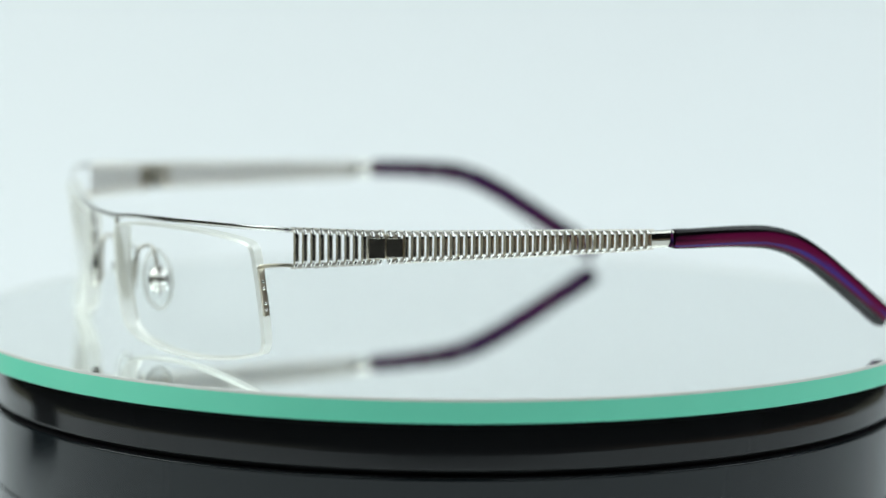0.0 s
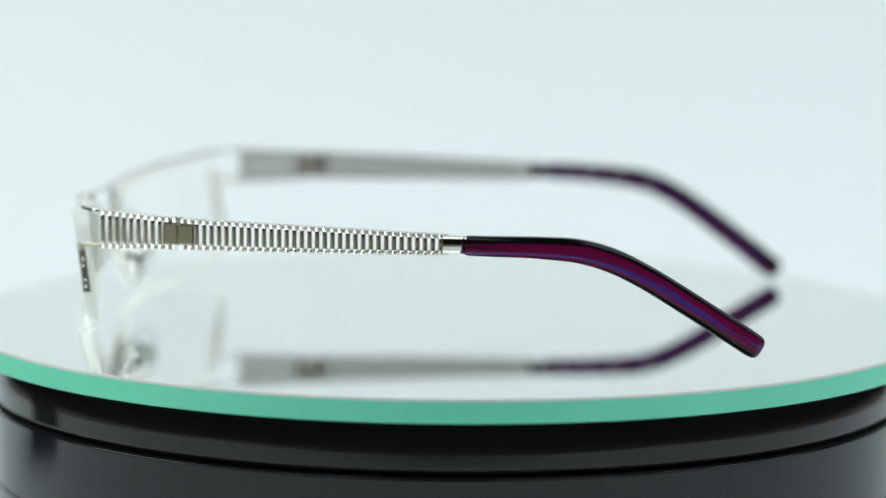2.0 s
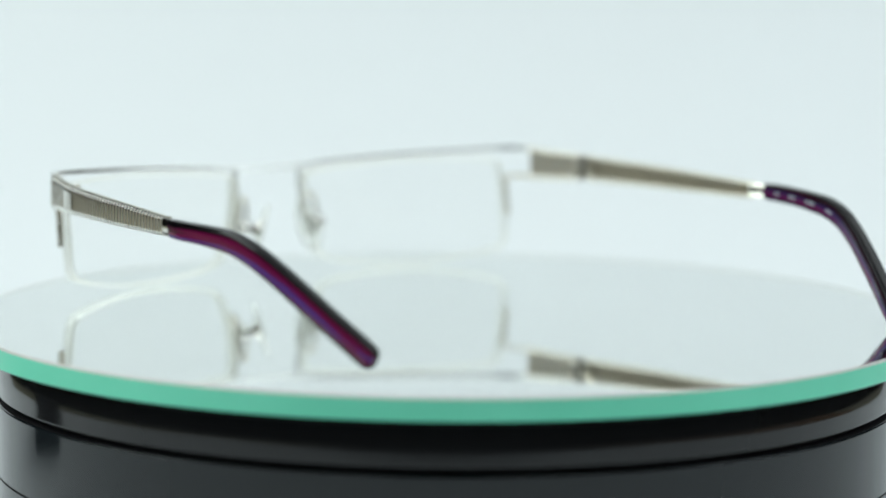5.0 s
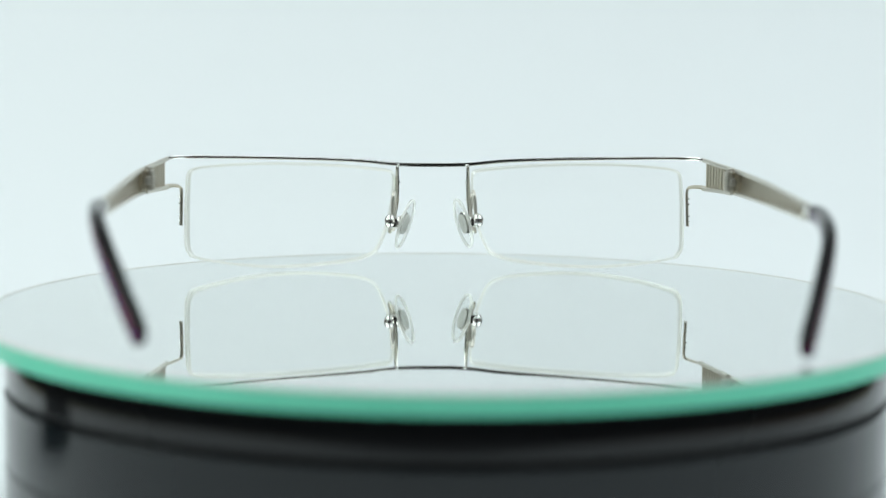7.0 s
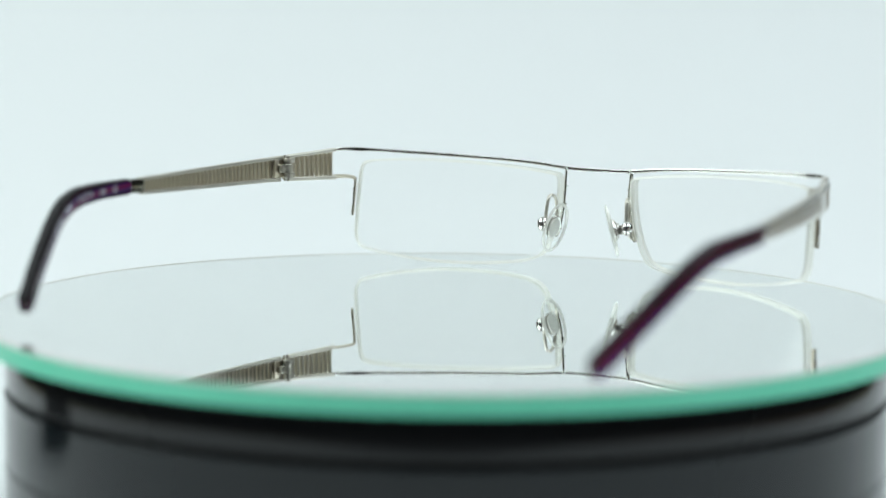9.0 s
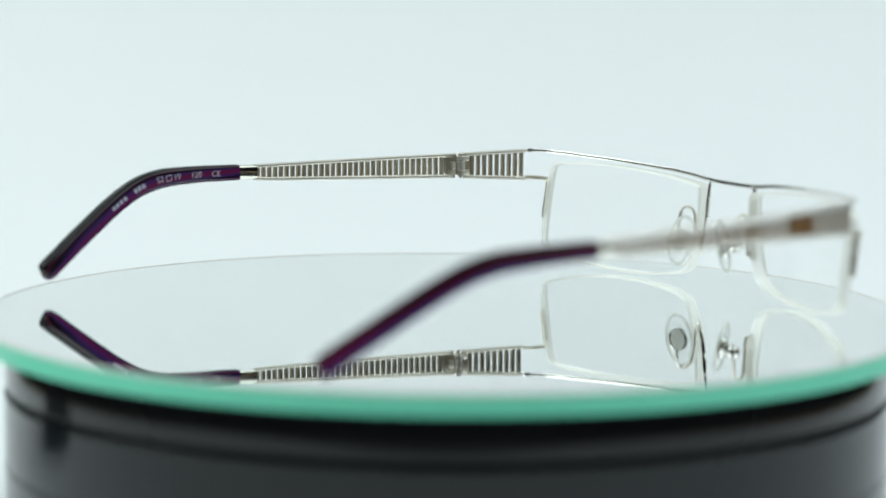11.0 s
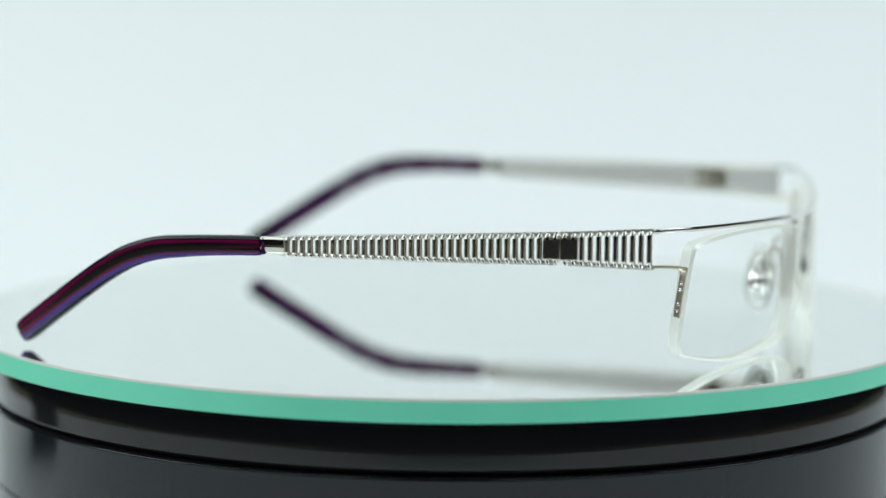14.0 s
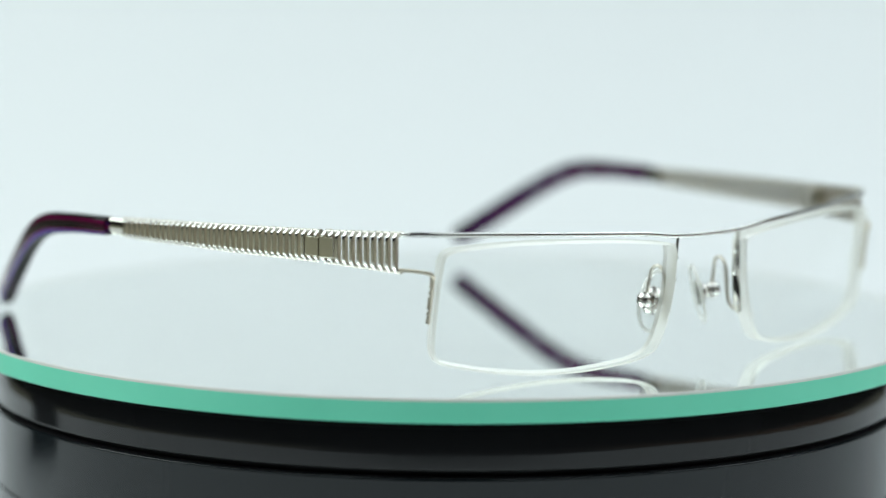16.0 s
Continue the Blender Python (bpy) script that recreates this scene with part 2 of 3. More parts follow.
# unseen cloth, added so that metal and base reflect black towards the camera
def build_cloth():
    bm = bmesh.new()
    nx, ny = 24, 24
    grid = [[bm.verts.new((-265 + 640 * i / nx, -930 + 575 * j / ny, -63.6 + 2.2 * noise.noise(Vector((i * 0.35, j * 0.35, 0))))) for j in range(ny + 1)] for i in range(nx + 1)]
    under = [[bm.verts.new((v.co.x, v.co.y, -65.5)) for v in row] for row in grid]
    for g in (grid, under):
        for i in range(nx):
            for j in range(ny):
                bm.faces.new((g[i][j], g[i + 1][j], g[i + 1][j + 1], g[i][j + 1]))
    ob = new("table_cloth", mesh_of("table_cloth", bm, CLOTH))
    tagged(ob, "black cloth out of view before the turntable, added for dark reflections", "cloth")


build_cloth()


# unseen board, added and sized to give the hinge plates an orange reflection
def build_board():
    bm = block((540, 1060, 12), 4, 2)
    bmesh.ops.translate(bm, vec=(718, -380, -59.4), verts=bm.verts)
    ob = new("wooden_board", mesh_of("wooden_board", bm, BOARD))
    tagged(ob, "orange-brown varnished wooden board out of view, added to tint reflections", "board")


def build_box():
    box = new("box")
    turn = Matrix.Translation((-292, 50, -61.9)) @ Matrix.Rotation(radians(-30), 4, "Z")
    for name, size, z in (("body", (60, 52, 34), 17.0), ("lid", (62, 54, 9), 38.6)):
        bm = block(size, 2.5, 3)
        bmesh.ops.transform(bm, matrix=turn @ Matrix.Translation((0, 0, z)), verts=bm.verts)
        part(name, bm, DARK, box)
    tagged(box, "small black plastic box standing on the white paper", "box")


build_board()
build_box()


# ---- the turntable ----
def build_base():
    base = new("turntable_base")
    bm, rings = lathe([(98.9, -7.0), (99.2, -8.4), (99.45, -9.8), (99.58, -11.0), (99.6, -11.6), (99.6, -12.0), (99.6, -14.4), (99.6, -14.6), (99.5, -14.8), (99.3, -14.9)])
    part("upper_ring", bm, RING, base)
    bm, rings = lathe([(60, -4.8), (97.6, -4.8), (97.75, -5.0), (98.9, -7.0)])
    part("neck", bm, DARK, base, "matt black neck under the mirror")
    bm, rings = lathe([(99.3, -14.9), (97.6, -15.0), (97.6, -16.2), (99.5, -16.22)])
    part("groove", bm, DARK, base, "thin black groove round the base")
    bm, rings = lathe([(99.9, -31.8), (99.3, -31.85), (99.3, -32.2), (99.9, -32.25)])
    part("groove", bm, DARK, base, "thin black groove round the base")
    bm, rings = lathe([(99.5, -16.22), (99.75, -16.3), (99.88, -16.45), (99.9, -16.6), (99.9, -16.8), (99.9, -31.6), (99.9, -31.8)])
    part("collar", bm, BLACK, base)
    bm, rings = lathe([(99.9, -32.25), (99.9, -32.5), (99.9, -57.5), (99.9, -58.5), (98.8, -60.2), (60, -60.5)])
    bm.faces.new(rings[-1])
    part("drum", bm, BLACK, base)
    return tagged(base, "round black glossy plastic turntable base", "turntable")


build_base()


def build_disc():
    disc = new("mirror_disc")
    R = 105.6
    bm, rings = lathe([(R - 0.25, -4.75), (R, -4.55), (R, -0.55)], 256)
    part("glass_edge", bm, GREEN, disc, "green cut edge of the glass")
    bm = bmesh.new()
    bmesh.ops.create_circle(bm, cap_ends=True, segments=256, radius=R - 0.25)
    bmesh.ops.translate(bm, vec=(0, 0, -4.75), verts=bm.verts)
    part("backing", bm, DARK, disc, "black painted back", smooth=False)
    bm, rings = lathe([(R, -0.55), (R, -0.2), (R - 0.15, 0.0), (R - 0.38, 0.0), (R - 0.38, -0.15)], 256)
    part("bevel", bm, EDGE_SEAM, disc, "thin grey ground bevel")
    bm = bmesh.new()
    bmesh.ops.create_circle(bm, cap_ends=True, segments=256, radius=R - 0.38)
    bmesh.ops.translate(bm, vec=(0, 0, -0.15), verts=bm.verts)
    part("mirror_face", bm, MIRROR, disc, "bright silvered mirror face", smooth=False)
    bm = bmesh.new()
    bmesh.ops.create_circle(bm, cap_ends=True, segments=256, radius=R - 0.38)
    part("glass_top", bm, GLASS, disc, "clear glass over the silvering", smooth=False).visible_shadow = False
    return tagged(disc, "round mirror with green glass edge on the turntable", "mirror")


disc = build_disc()


# ---- the glasses: x across, y towards the front, z up, from the turntable's axis ----
OX, OY = 1.08, 65.79


def front_y(u, z):
    """Depth of the wrapped front at u from the middle."""
    return 12.7 - 0.00303 * u * u + 0.12 * (u / 62) ** 2 * (z - 15)


glasses = new("eyeglasses")
tagged(glasses, "silver half-rim eyeglasses with slotted temples and purple tips", "eyeglasses")


def at(s, u, y, z):
    """A point of the glasses; one end piece is bent a little further back."""
    if s > 0:
        u += float(np.interp(-y, [25, 45, 80, 100, 140], [0, 0.8, 0.8, 0.4, 0]))
        y -= float(np.interp(-y, [-12, -4, -1, 5, 25, 80, 140], [0, 0.25, 0.6, 0.9, 0.9, 0.45, 0.3]))
    return Vector((OX + s * u, OY + y, z))


LENS = [(62.0, 23.3), (61.6, 24.8), (60.4, 25.75), (57, 26.3), (48, 26.75), (38, 26.7), (24, 26.05), (15, 25.2), (11.0, 24.6), (9.9, 23.6),
        (9.75, 21), (10.1, 16.5), (11.1, 11.5), (12.5, 7.4), (14.2, 4.2), (16.6, 2.6), (21, 1.5), (29.5, 0.62), (36, 0.4), (43, 0.6),
        (52, 1.7), (59.9, 3.5), (61.5, 4.7), (62.3, 6.9), (62.4, 12), (62.3, 18)]


def build_lens(s):
    pts = curve_points(LENS + LENS[:1], 4)[:-1]
    bm = bmesh.new()
    cu, cz = 36.0, 13.7
    fr = [0.0, 0.25, 0.5, 0.75, 0.92, 0.99, 1.0]
    th = 2.9
    inset = []
    for i, (u, z) in enumerate(pts):
        d = pts[(i + 1) % len(pts)] - pts[i - 1]
        d = d / np.hypot(*d)
        inset.append((u - d[1] * 0.55, z + d[0] * 0.55))

    def shell(u, z, deep):
        n = Vector((0.00606 * u - 0.24 * u / 3844 * (z - 15), 1.0, -0.12 * (u / 62) ** 2)).normalized()
        bulge = 1.2 * (max(0.0, 62 - u) / 52) ** 2
        if deep > 1:
            deep += 0.8 * bulge
        return at(s, u - n.x * deep, front_y(u, z) + 0.15 + bulge - n.y * deep, z - n.z * deep)

    sides = []
    for k in (0, 1):
        rings = []
        for f in fr[1:]:
            ring = []
            for (u, z), near_rim in zip(pts, inset):
                uu, zz = near_rim if f == 0.99 else (cu + (u - cu) * f, cz + (z - cz) * f)
                pull = 0.5 if f == 1.0 else 0.0
                ring.append(bm.verts.new(shell(uu, zz, th - pull if k else pull)))
            rings.append(ring)
        mid = bm.verts.new(shell(cu, cz, th if k else 0))
        sides.append((mid, rings))
    n = len(pts)
    for mid, rings in sides:
        for i in range(n):
            bm.faces.new((mid, rings[0][i], rings[0][(i + 1) % n]))
        for a, b in zip(rings, rings[1:]):
            edge = b is rings[-1]
            for i in range(n):
                f = bm.faces.new((a[i], a[(i + 1) % n], b[(i + 1) % n], b[i]))
                f.material_index = 1 if edge else 0
    a, b = sides[0][1][-1], sides[1][1][-1]
    for i in range(n):
        bm.faces.new((a[i], a[(i + 1) % n], b[(i + 1) % n], b[i])).material_index = 2
    ob = part("lens", bm, (CLEAR, CREAM, WALL), glasses, "clear demo lens with frosted cream edge")
    ob.visible_shadow = False


def build_brow():
    half = [(66.35, -4.7, 28.7), (66.3, -3.2, 28.8), (64.5, -1.2, 28.9), (60, 1.5, 28.75), (50, 4.9, 28.35), (38, 8.4, 27.85), (26, 10.9, 27.3), (17, 12.1, 26.75), (11, 12.6, 26.1), (6, 12.8, 25.8), (0, 12.9, 25.75)]
    ctrl = [at(-1, *p) for p in half] + [at(1, *p) for p in half[-2::-1]]
    part("brow_bar", wire(ctrl, 0.85, 0.95, 6, 3.4, n=16), CHROME, glasses)


def build_nose(s):
    # flat strip beside the lens, with two rivets, and the bent arm that holds the pad
    bm = bmesh.new()
    line = curve_points([(8.9, 12.7, 25.9, 0.9), (8.95, 12.4, 23.5, 1.2), (9.0, 12.1, 20.5, 1.75), (9.2, 11.9, 16.5, 1.95), (9.8, 11.6, 12.5, 1.95), (10.6, 11.3, 9.6, 1.9), (10.8, 11.2, 8.9, 1.4), (10.9, 11.2, 8.6, 0.6)], 5)
    sweep(bm, [at(s, *p[:3]) for p in line], [oval(0.55, p[3] * 0.85, 12, 4) for p in line], up=(s * 0.56, 0.83, 0))
    strip = part("nose_strip", bm, PLATE, glasses)
    for z, u in ((25.6, 8.8), (21.4, 8.75), (16.9, 8.95), (10.6, 10.1)):
        bm = bmesh.new()
        bmesh.ops.create_uvsphere(bm, u_segments=12, v_segments=8, radius=0.5)
        bmesh.ops.translate(bm, vec=at(s, u - 0.1, 12.1 - 0.055 * (21.4 - z), z), verts=bm.verts)
        part("rivet", bm, CHROME, strip)
    bend = 1.0 if s > 0 else -1.0
    arm = wire([at(s, 10.3, 11.0, 9.5), at(s, 9.9, 10.4 + 0.1 * bend, 9.7), at(s, 9.6, 9.9 + 0.4 * bend, 11.2), at(s, 9.6, 9.6 + 0.6 * bend, 14.8), at(s, 9.7, 9.3 + 0.7 * bend, 17.6), at(s, 9.8, 8.7 + 0.8 * bend, 19.0),
                at(s, 10, 7.5 + bend, 19.6), at(s, 10.2, 6.3 + bend, 19.0), at(s, 10.35, 5.8 + bend, 17.4), at(s, 10.5, 5.4 + bend, 15), at(s, 10.5, 5.0 + bend, 13.2)], 0.75, 0.85, 6, up=(1, 0.2, 0))
    part("pad_arm", arm, STEEL, glasses)
    pad = new("nose_pad")
    pad.parent = glasses
    tagged(pad, "clear silicone nose pad on a metal stud")
    # pad plane leans: the top nearer the middle
    lean = Matrix.Translation(at(s, 7.3, 4.2 + bend, 11.9)) @ Matrix.Rotation(radians(-s * 17), 4, "Y") @ Matrix.Rotation(radians(s * 28), 4, "Z")
    bm = bmesh.new()
    bmesh.ops.create_uvsphere(bm, u_segments=20, v_segments=12, radius=1)
    bmesh.ops.scale(bm, vec=(0.85, 3.3, 6.5), verts=bm.verts)
    bmesh.ops.transform(bm, matrix=lean, verts=bm.verts)
    p = part("pad", bm, PAD_CLEAR, pad)
    p.visible_shadow = False
    # pale ring that stands in for the highlights along the clear pad's edge
    bm = bmesh.new()
    sweep(bm, [Vector((0.1 * math.sin(a), 2.95 * math.cos(a), 6.15 * math.sin(a))) for a in [2 * math.pi * i / 40 for i in range(41)]], oval(0.8, 0.8, 8), up=(1, 0, 0))
    bmesh.ops.transform(bm, matrix=lean, verts=bm.verts)
    part("rim", bm, PAD_HIGHLIGHT, pad).visible_shadow = False
    bm = bmesh.new()
    bmesh.ops.create_cone(bm, cap_ends=True, segments=20, radius1=2.3, radius2=2.1, depth=0.45)
    bmesh.ops.transform(bm, matrix=lean @ Matrix.Translation((-s * 0.3, -0.5, 0)) @ Matrix.Rotation(radians(90), 4, "Y") @ Matrix.Diagonal((1.15, 0.68, 1, 1)), verts=bm.verts)
    part("insert", bm, INSERT, pad, "grey metal insert plate")
    # polished cup behind the insert, and the box that takes the arm
    bm, rings = lathe([(2.25, 0.1), (2.4, 0.35), (2.25, 0.75), (1.75, 1.2), (1.25, 1.45), (1.1, 2.0)], 24)
    for ring in (rings[0], rings[-1]):
        bm.faces.new(ring)
    bmesh.ops.transform(bm, matrix=lean @ Matrix.Translation((s * 0.1, -0.3, 0)) @ Matrix.Rotation(radians(s * 90), 4, "Y") @ Matrix.Diagonal((1.22, 0.95, 1, 1)), verts=bm.verts)
    part("cup", bm, CUP, pad, "polished metal cup")
    bm = block((2.7, 1.8, 2.3), 0.35)
    bmesh.ops.translate(bm, vec=at(s, 9.7, 4.7 + bend, 12.2), verts=bm.verts)
    part("box", bm, PLATE, pad)
    bm = bmesh.new()
    bmesh.ops.create_uvsphere(bm, u_segments=18, v_segments=10, radius=1.75)
    bmesh.ops.scale(bm, vec=(0.85, 0.95, 1.05), verts=bm.verts)
    bmesh.ops.translate(bm, vec=at(s, 11.0, 4.9 + bend, 12.5), verts=bm.verts)
    part("stud", bm, CUP, pad, "round polished stud")


# outer face of the temple in plan, from the front corner to the plastic tip
PLAN = curve_points([(67.5, -4.3), (69.4, -11), (71.6, -18.5), (73.3, -26), (75.4, -42), (77.6, -62), (79.4, -79.8)], 20)


def side_line(y):
    """Place and heading on the outer face at depth y."""
    ys = [-p[1] for p in PLAN]
    x = float(np.interp(-y, ys, [p[0] for p in PLAN]))
    x2 = float(np.interp(-y + 0.4, ys, [p[0] for p in PLAN]))
    x1 = float(np.interp(-y - 0.4, ys, [p[0] for p in PLAN]))
    return x, math.atan2(x2 - x1, 0.8)


def drop(s, y):
    """One temple hangs a little lower towards its tip."""
    return 0.0186 * min(0.0, y + 23) if s > 0 else 0.0


def top_z(y):
    return float(np.interp(-y, [4, 18, 24, 46, 72, 80], [29.0, 28.35, 28.15, 27.75, 27.15, 27.0]))


def low_z(y):
    return float(np.interp(-y, [4, 18, 24, 46, 72, 80], [21.5, 22.1, 22.35, 22.75, 23.35, 23.85]))


RIB = None


def ribs(s, y0, y1, count, parent):
    global RIB
    if RIB is None:
        bm = bmesh.new()
        # upright bar: flat outer face, soft edges, rounded ends bent back to the rails
        arc = curve_points([(0.5, 0.29), (0.485, 0.335), (0.40, 0.385), (0.27, 0.425), (0.12, 0.468), (-0.06, 0.51), (-0.12, 0.548)], 2)
        prof = [(x, -z) for x, z in arc[::-1]] + arc
        rings = []
        for w, dx in ((-0.40, -0.27), (-0.38, -0.12), (-0.33, -0.035), (-0.27, 0.0), (-0.13, 0.0), (0.13, 0.0), (0.27, 0.0), (0.33, -0.035), (0.38, -0.12), (0.40, -0.27)):
            ring = []
            for x, z in prof:
                end = max(0.0, abs(z) - 0.39) / 0.158
                ring.append(bm.verts.new((x * 1.15 + (dx if x > 0.2 else 0) - 0.575, w * (1.04 - 0.1 * end ** 2) + 0.26 * end, z - math.copysign(0.05 * end * (w / 0.4) ** 2, z))))
            rings.append(ring)
        for a, b in zip(rings, rings[1:]):
            for i in range(len(prof)):
                bm.faces.new((a[i], a[(i + 1) % len(prof)], b[(i + 1) % len(prof)], b[i]))
        bm.faces.new(rings[0][::-1])
        bm.faces.new(rings[-1])
        RIB = mesh_of("rib", bm, RIB_FACE)
        RIB.set_sharp_from_angle(angle=radians(60))
        RIB.materials.append(RIB_BACK)
        # backs and sides get the metal that has the tan reflection in its tint
        for f in RIB.polygons:
            if f.normal.x < -0.9 or (abs(f.normal.y) > 0.3 and abs(f.normal.z) < 0.5):
                f.material_index = 1
    for i in range(count):
        y = y0 + (y1 - y0) * (i + 0.5) / count
        x, a = side_line(y)
        zt, zb = top_z(y), low_z(y)
        ob = new("rib", RIB)
        ob.parent = parent
        ob.matrix_basis = Matrix.Translation(at(s, x, y, (zt + zb) / 2 + drop(s, y)) * MM) @ Matrix.Rotation(s * a, 4, "Z") @ Matrix.Diagonal((s, 1, zt - zb, 1))


def rail(s, y0, y1, top, parent=None, name="rail", mat=None):
    pts = []
    for i in range(13):
        y = y0 + (y1 - y0) * i / 12
        x, a = side_line(y)
        z = top_z(y) - 0.20 if top else low_z(y) + 0.20
        pts.append(at(s, x - 1.2, y, z + drop(s, y)))
    bm = bmesh.new()
    sweep(bm, pts, oval(1.1, 1.0, 16, 3.0))
    return bm if parent is None else part(name, bm, mat or STEEL, parent)


def slab_on_side(s, y0, y1, proud, deep, tuck_top, tuck_low, bevel):
    """A block along the outer face from y0 to y1, from proud of the face to deep inside it."""
    ym = (y0 + y1) / 2
    x, a = side_line(ym)
    zt, zb = top_z(ym) - tuck_top, low_z(ym) + tuck_low
    bm = block((proud + deep, y0 - y1, zt - zb), bevel, 2)
    bmesh.ops.transform(bm, matrix=Matrix.Translation(at(s, x + (proud - deep) / 2, ym, (zt + zb) / 2 + drop(s, ym))) @ Matrix.Rotation(s * a, 4, "Z"), verts=bm.verts)
    return bm


def plate(s, y0, y1, parent):
    """Flat hinge plate set in the slotted side, and the hinge leaf behind it."""
    part("hinge_plate", slab_on_side(s, y0, y1, 0.06, 0.5, 1.1, 1.1, 0.05), PLATE, parent, smooth=False)
    part("hinge_leaf", slab_on_side(s, y0, y1, -0.5, 1.5, 0.75, 0.75, 0.15), RIB_BACK, parent)


def knuckle(s, y, z0, z1, r, parent, name="knuckle", deep=2.5):
    x, a = side_line(y)
    bm, rings = lathe([(r - 0.12, z0), (r, z0 + 0.12), (r, z1 - 0.12), (r - 0.12, z1)], 18)
    for ring in (rings[0], rings[-1]):
        bm.faces.new(ring)
    bmesh.ops.translate(bm, vec=at(s, x - deep, y, drop(s, y)), verts=bm.verts)
    part(name, bm, STEEL, parent)


def lug(s, y0, y1, z0, z1, parent):
    """Bracket between the leaf and the hinge pin."""
    ym = (y0 + y1) / 2
    x, a = side_line(ym)
    bm = block((1.3, y0 - y1, z1 - z0), 0.25, 2)
    bmesh.ops.translate(bm, vec=at(s, x - 2.15, ym, (z0 + z1) / 2 + drop(s, ym)), verts=bm.verts)
    part("lug", bm, STEEL, parent)


def build_end_piece(s):
    bm = rail(s, -4.0, -20.6, True)
    end = part("end_piece", bm, STEEL, glasses, "slotted silver end piece")
    rail(s, -4.0, -19.9, False, end)
    ribs(s, -4.0, -21.16, 11, end)
    plate(s, -18.0, -21.2, end)
    # lower clip: runs forward from the lower rail, turns down the lens's outer edge
    clip = wire([at(s, 66.6, -4.2, 21.95), at(s, 65.6, -2.0, 21.95), at(s, 64.3, 0.1, 21.75), at(s, 63.3, 0.9, 21.35), at(s, 62.95, 0.8, 20.6), at(s, 62.9, 0.6, 19),
                 at(s, 62.95, 0.1, 15.5), at(s, 63.05, -0.35, 11.9)], 0.6, 1.45, 6, 4, up=(s * 0.35, 1, 0.25))
    clip = part("lens_clip", clip, RIB_BACK, end, "flat metal clip with two rivets")
    for z, y in ((18.6, 0.8), (17.3, 0.62), (14.4, 0.3), (13.1, 0.12)):
        bm = bmesh.new()
        bmesh.ops.create_uvsphere(bm, u_segments=10, v_segments=6, radius=0.38)
        bmesh.ops.translate(bm, vec=at(s, 63.22, y - 0.3, z), verts=bm.verts)
        part("rivet", bm, CHROME, clip).parent = end
    knuckle(s, -21.2, 26.5, 27.8, 1.15, end)
    knuckle(s, -21.2, 22.9, 24.2, 1.15, end)
    knuckle(s, -21.2, 27.8, 28.5, 0.7, end, "screw")
    lug(s, -18.9, -21.0, 26.5, 27.7, end)
    lug(s, -18.9, -21.0, 23.0, 24.2, end)


TIP = [(79.0, -79.7, 25.4, 2.2, 2.8), (79.0, -80.1, 25.38, 2.6, 3.3), (79.3, -84, 25.35, 2.7, 3.4), (79.2, -90, 25.25, 2.75, 3.5), (78.8, -96, 24.95, 2.8, 3.75), (78.2, -102, 24.35, 2.8, 4.0), (77.3, -108, 22.58, 2.8, 4.1),
       (75.7, -114, 19.48, 2.85, 4.1), (73.7, -120, 15.65, 2.9, 4.15), (71.2, -127, 10.95, 2.9, 4.15), (69.0, -132.6, 7.1, 2.85, 4.2), (68.2, -135.0, 5.45, 2.7, 4.05), (67.9, -135.9, 4.85, 2.2, 3.4), (67.8, -136.3, 4.6, 1.3, 2.2)]


def build_temple(s):
    bm = rail(s, -21.8, -76.0, True)
    temple = part("temple", bm, STEEL, glasses, "slotted silver temple with streaked purple tip")
    rail(s, -22.6, -76.0, False, temple)
    plate(s, -21.32, -24.5, temple)
    ribs(s, -21.35, -75.4, 35, temple)
    knuckle(s, -21.2, 24.3, 26.4, 1.2, temple)
    lug(s, -21.5, -23.7, 24.35, 26.35, temple)
    bm = wire([at(s, 78.0, -75.2, 25.35 + drop(s, -75)), at(s, 78.3, -77.5, 25.42 + drop(s, -77)), at(s, 78.7, -80.1, 25.45 + drop(s, -80))], 2.2, 3.5, 4, 3.4)
    part("ferrule", bm, PLATE, temple, "smooth silver ferrule")
    lift = 0.28 if s < 0 else -0.15
    pts = [(*p[:2], p[2] + drop(s, p[1]) + lift * min(1.0, max(0.0, (-84 - p[1]) / 14)), *p[3:]) for p in curve_points(TIP, 6)]
    bm = bmesh.new()
    secs = []
    for p in pts:
        o = oval(p[3] * 1.15, p[4] * 1.17, 40, 3.5)
        secs.append([(-s * a_, b_) for a_, b_ in o])
    sweep(bm, [at(s, *p[:3]) for p in pts], secs, uv=True)
    part("temple_tip", bm, ACETATE[s], temple, "streaked black, magenta and violet plastic tip")
    printing(s, temple, pts)


def tip_frame(s, pts, y):
    i = next(k for k in range(2, len(pts) - 2) if pts[k + 1][1] <= y)
    f = (pts[i][1] - y) / (pts[i][1] - pts[i + 1][1])
    mid = at(s, *pts[i][:3]).lerp(at(s, *pts[i + 1][:3]), f)
    t = (at(s, *pts[i + 2][:3]) - at(s, *pts[i - 1][:3])).normalized()
    inward = Vector((-s, 0, 0))
    inward = (inward - t * inward.dot(t)).normalized()
    return mid + inward * (pts[i][3] * 1.15 / 2 + 0.04), t, inward


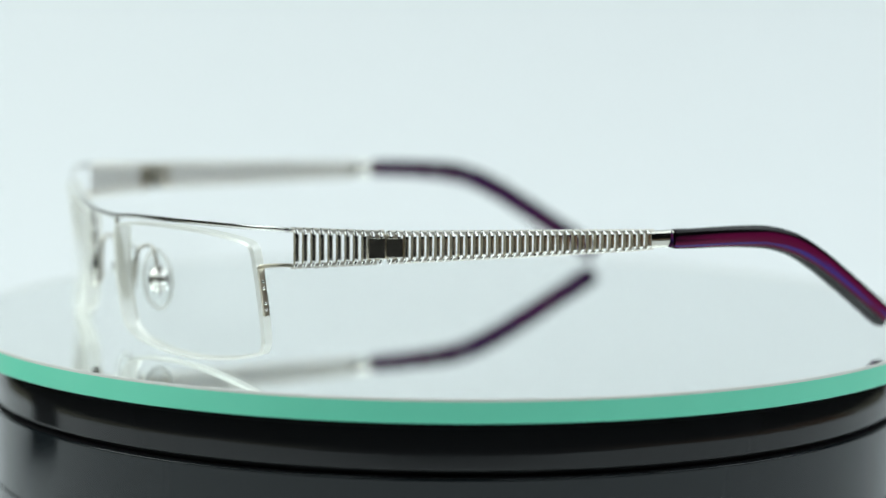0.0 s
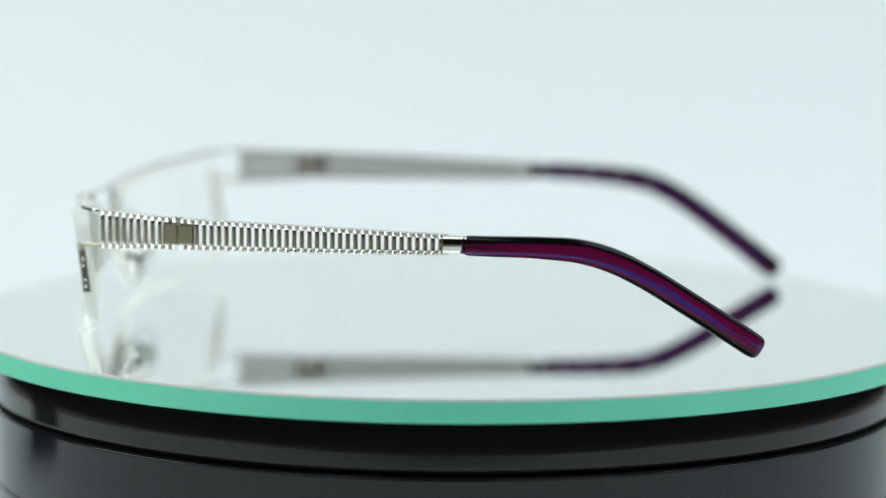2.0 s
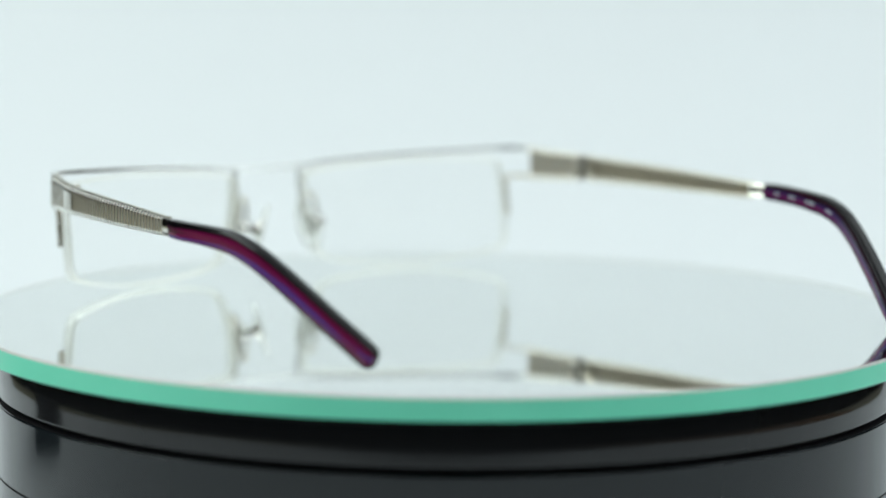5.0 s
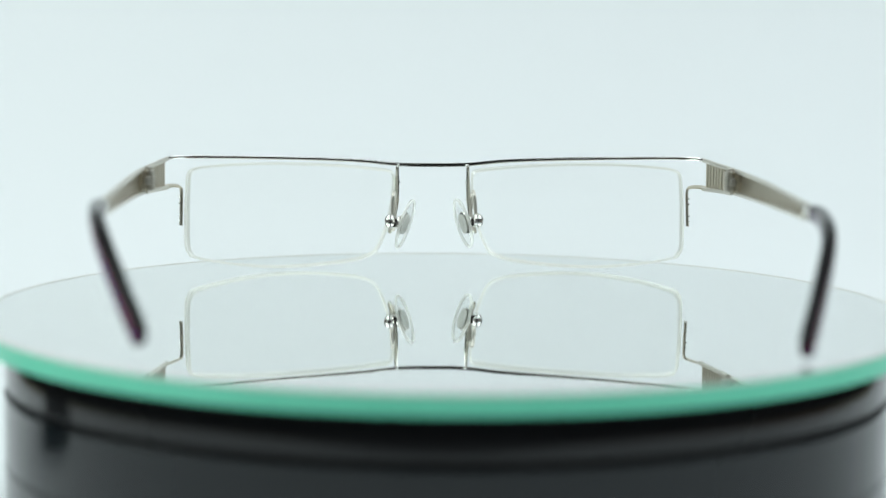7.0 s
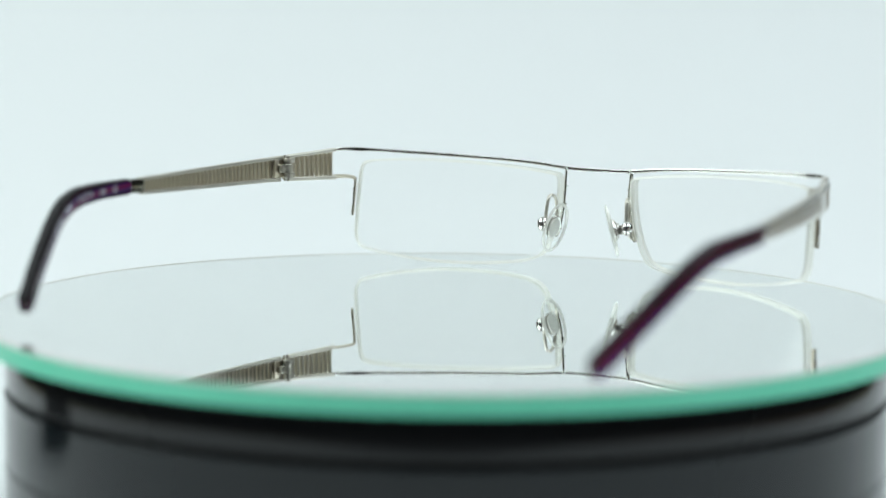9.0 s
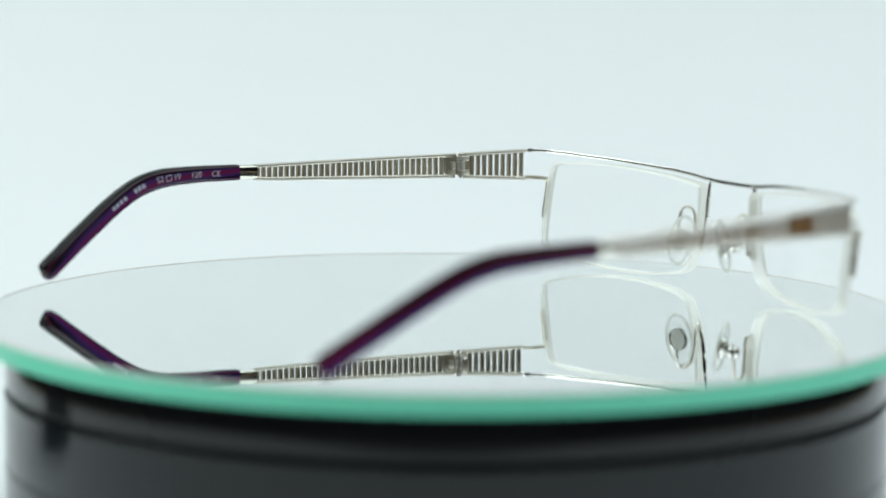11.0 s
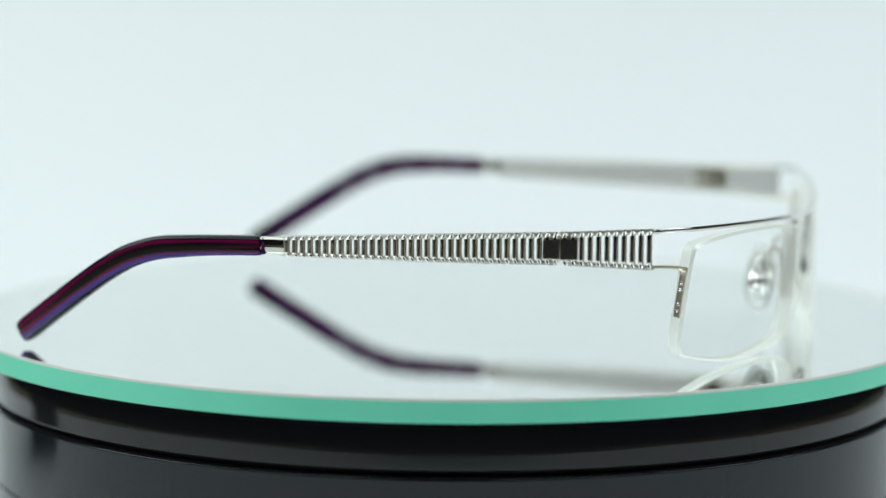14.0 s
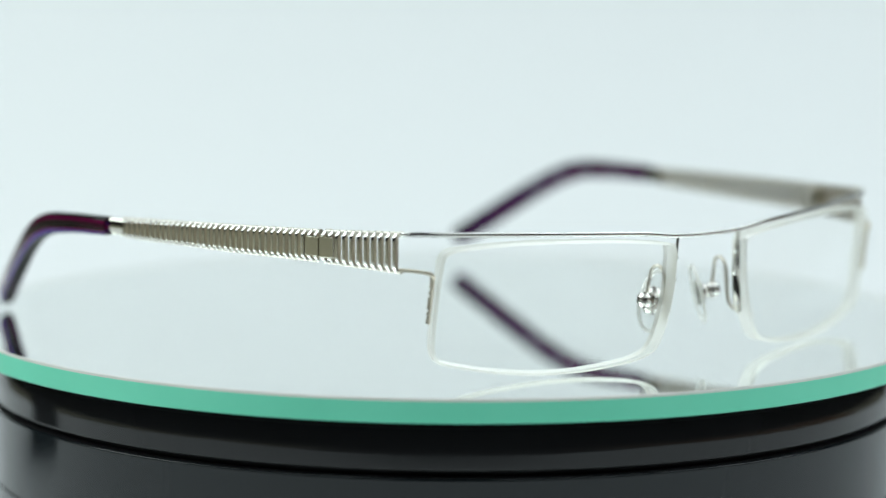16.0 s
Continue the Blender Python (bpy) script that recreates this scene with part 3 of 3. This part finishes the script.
def printing(s, temple, pts):
    """Pale print on the inner face of the plastic tip."""
    def place(y, shift=0.0):
        p, t, inward = tip_frame(s, pts, y)
        xdir = t if s < 0 else -t
        if inward.cross(xdir).z < 0:
            xdir = -xdir
        ydir = inward.cross(xdir)
        m = Matrix((xdir, ydir, inward)).transposed().to_4x4()
        return Matrix.Translation((p + ydir * shift) * MM) @ m

    def bar(y, w, h, shift=0.0):
        bm = block((w, h, 0.05), 0.01, 1)
        ob = part("print_bar", bm, PRINT, temple, smooth=False)
        ob.matrix_basis = place(y, shift)

    def words(text, y, size):
        cu = bpy.data.curves.new("print", "FONT")
        cu.body, cu.size, cu.extrude = text, size * MM, 0.02 * MM
        cu.align_x, cu.align_y = "CENTER", "CENTER"
        tmp = bpy.data.objects.new("print", cu)
        me = bpy.data.meshes.new_from_object(tmp)
        bpy.data.objects.remove(tmp)
        me.materials.clear()
        me.materials.append(PRINT)
        ob = new("print_mark", me)
        ob.parent = temple
        ob.matrix_basis = place(y)

    if s < 0:
        words("CE", -86.3, 2.0)
        words("120", -91.8, 2.05)
        words("19", -97.2, 2.05)
        bar(-99.5, 1.6, 0.2, 0.65)
        bar(-99.5, 1.6, 0.2, -0.65)
        bar(-98.8, 0.2, 1.5)
        bar(-100.2, 0.2, 1.5)
        words("52", -102.0, 2.05)
        for y in (-106.8, -108.0, -109.2):
            bar(y, 0.9, 1.1)
        for y in (-112.4, -113.6, -114.8, -115.9):
            bar(y, 1.0, 1.1)
    else:
        for y, w in ((-84.5, 1.6), (-90, 2.2), (-97, 3.2), (-104.5, 2.4)):
            bar(y, w, 0.5)


for side in (-1, 1):
    build_lens(side)
    build_end_piece(side)
    build_temple(side)
    build_nose(side)
build_brow()


# ---- what moves: mirror and glasses turn together; the focus goes from the near temple to the front and back ----
def motions():
    turn = [(i * 0.5, pose(0, 0, 0, 0, 0, 3.81 - 15.723 * (i * 0.5 - 7))) for i in range(33)]
    walk(disc, turn)
    walk(glasses, turn)
    near, far = pose(0, -0.076, 0.02), pose(0, 0.070, 0.02)
    walk(focus, [(0, near), (4.4, near), (6.1, far), (12.0, far), (12.2, near), (16, near)])


motions()
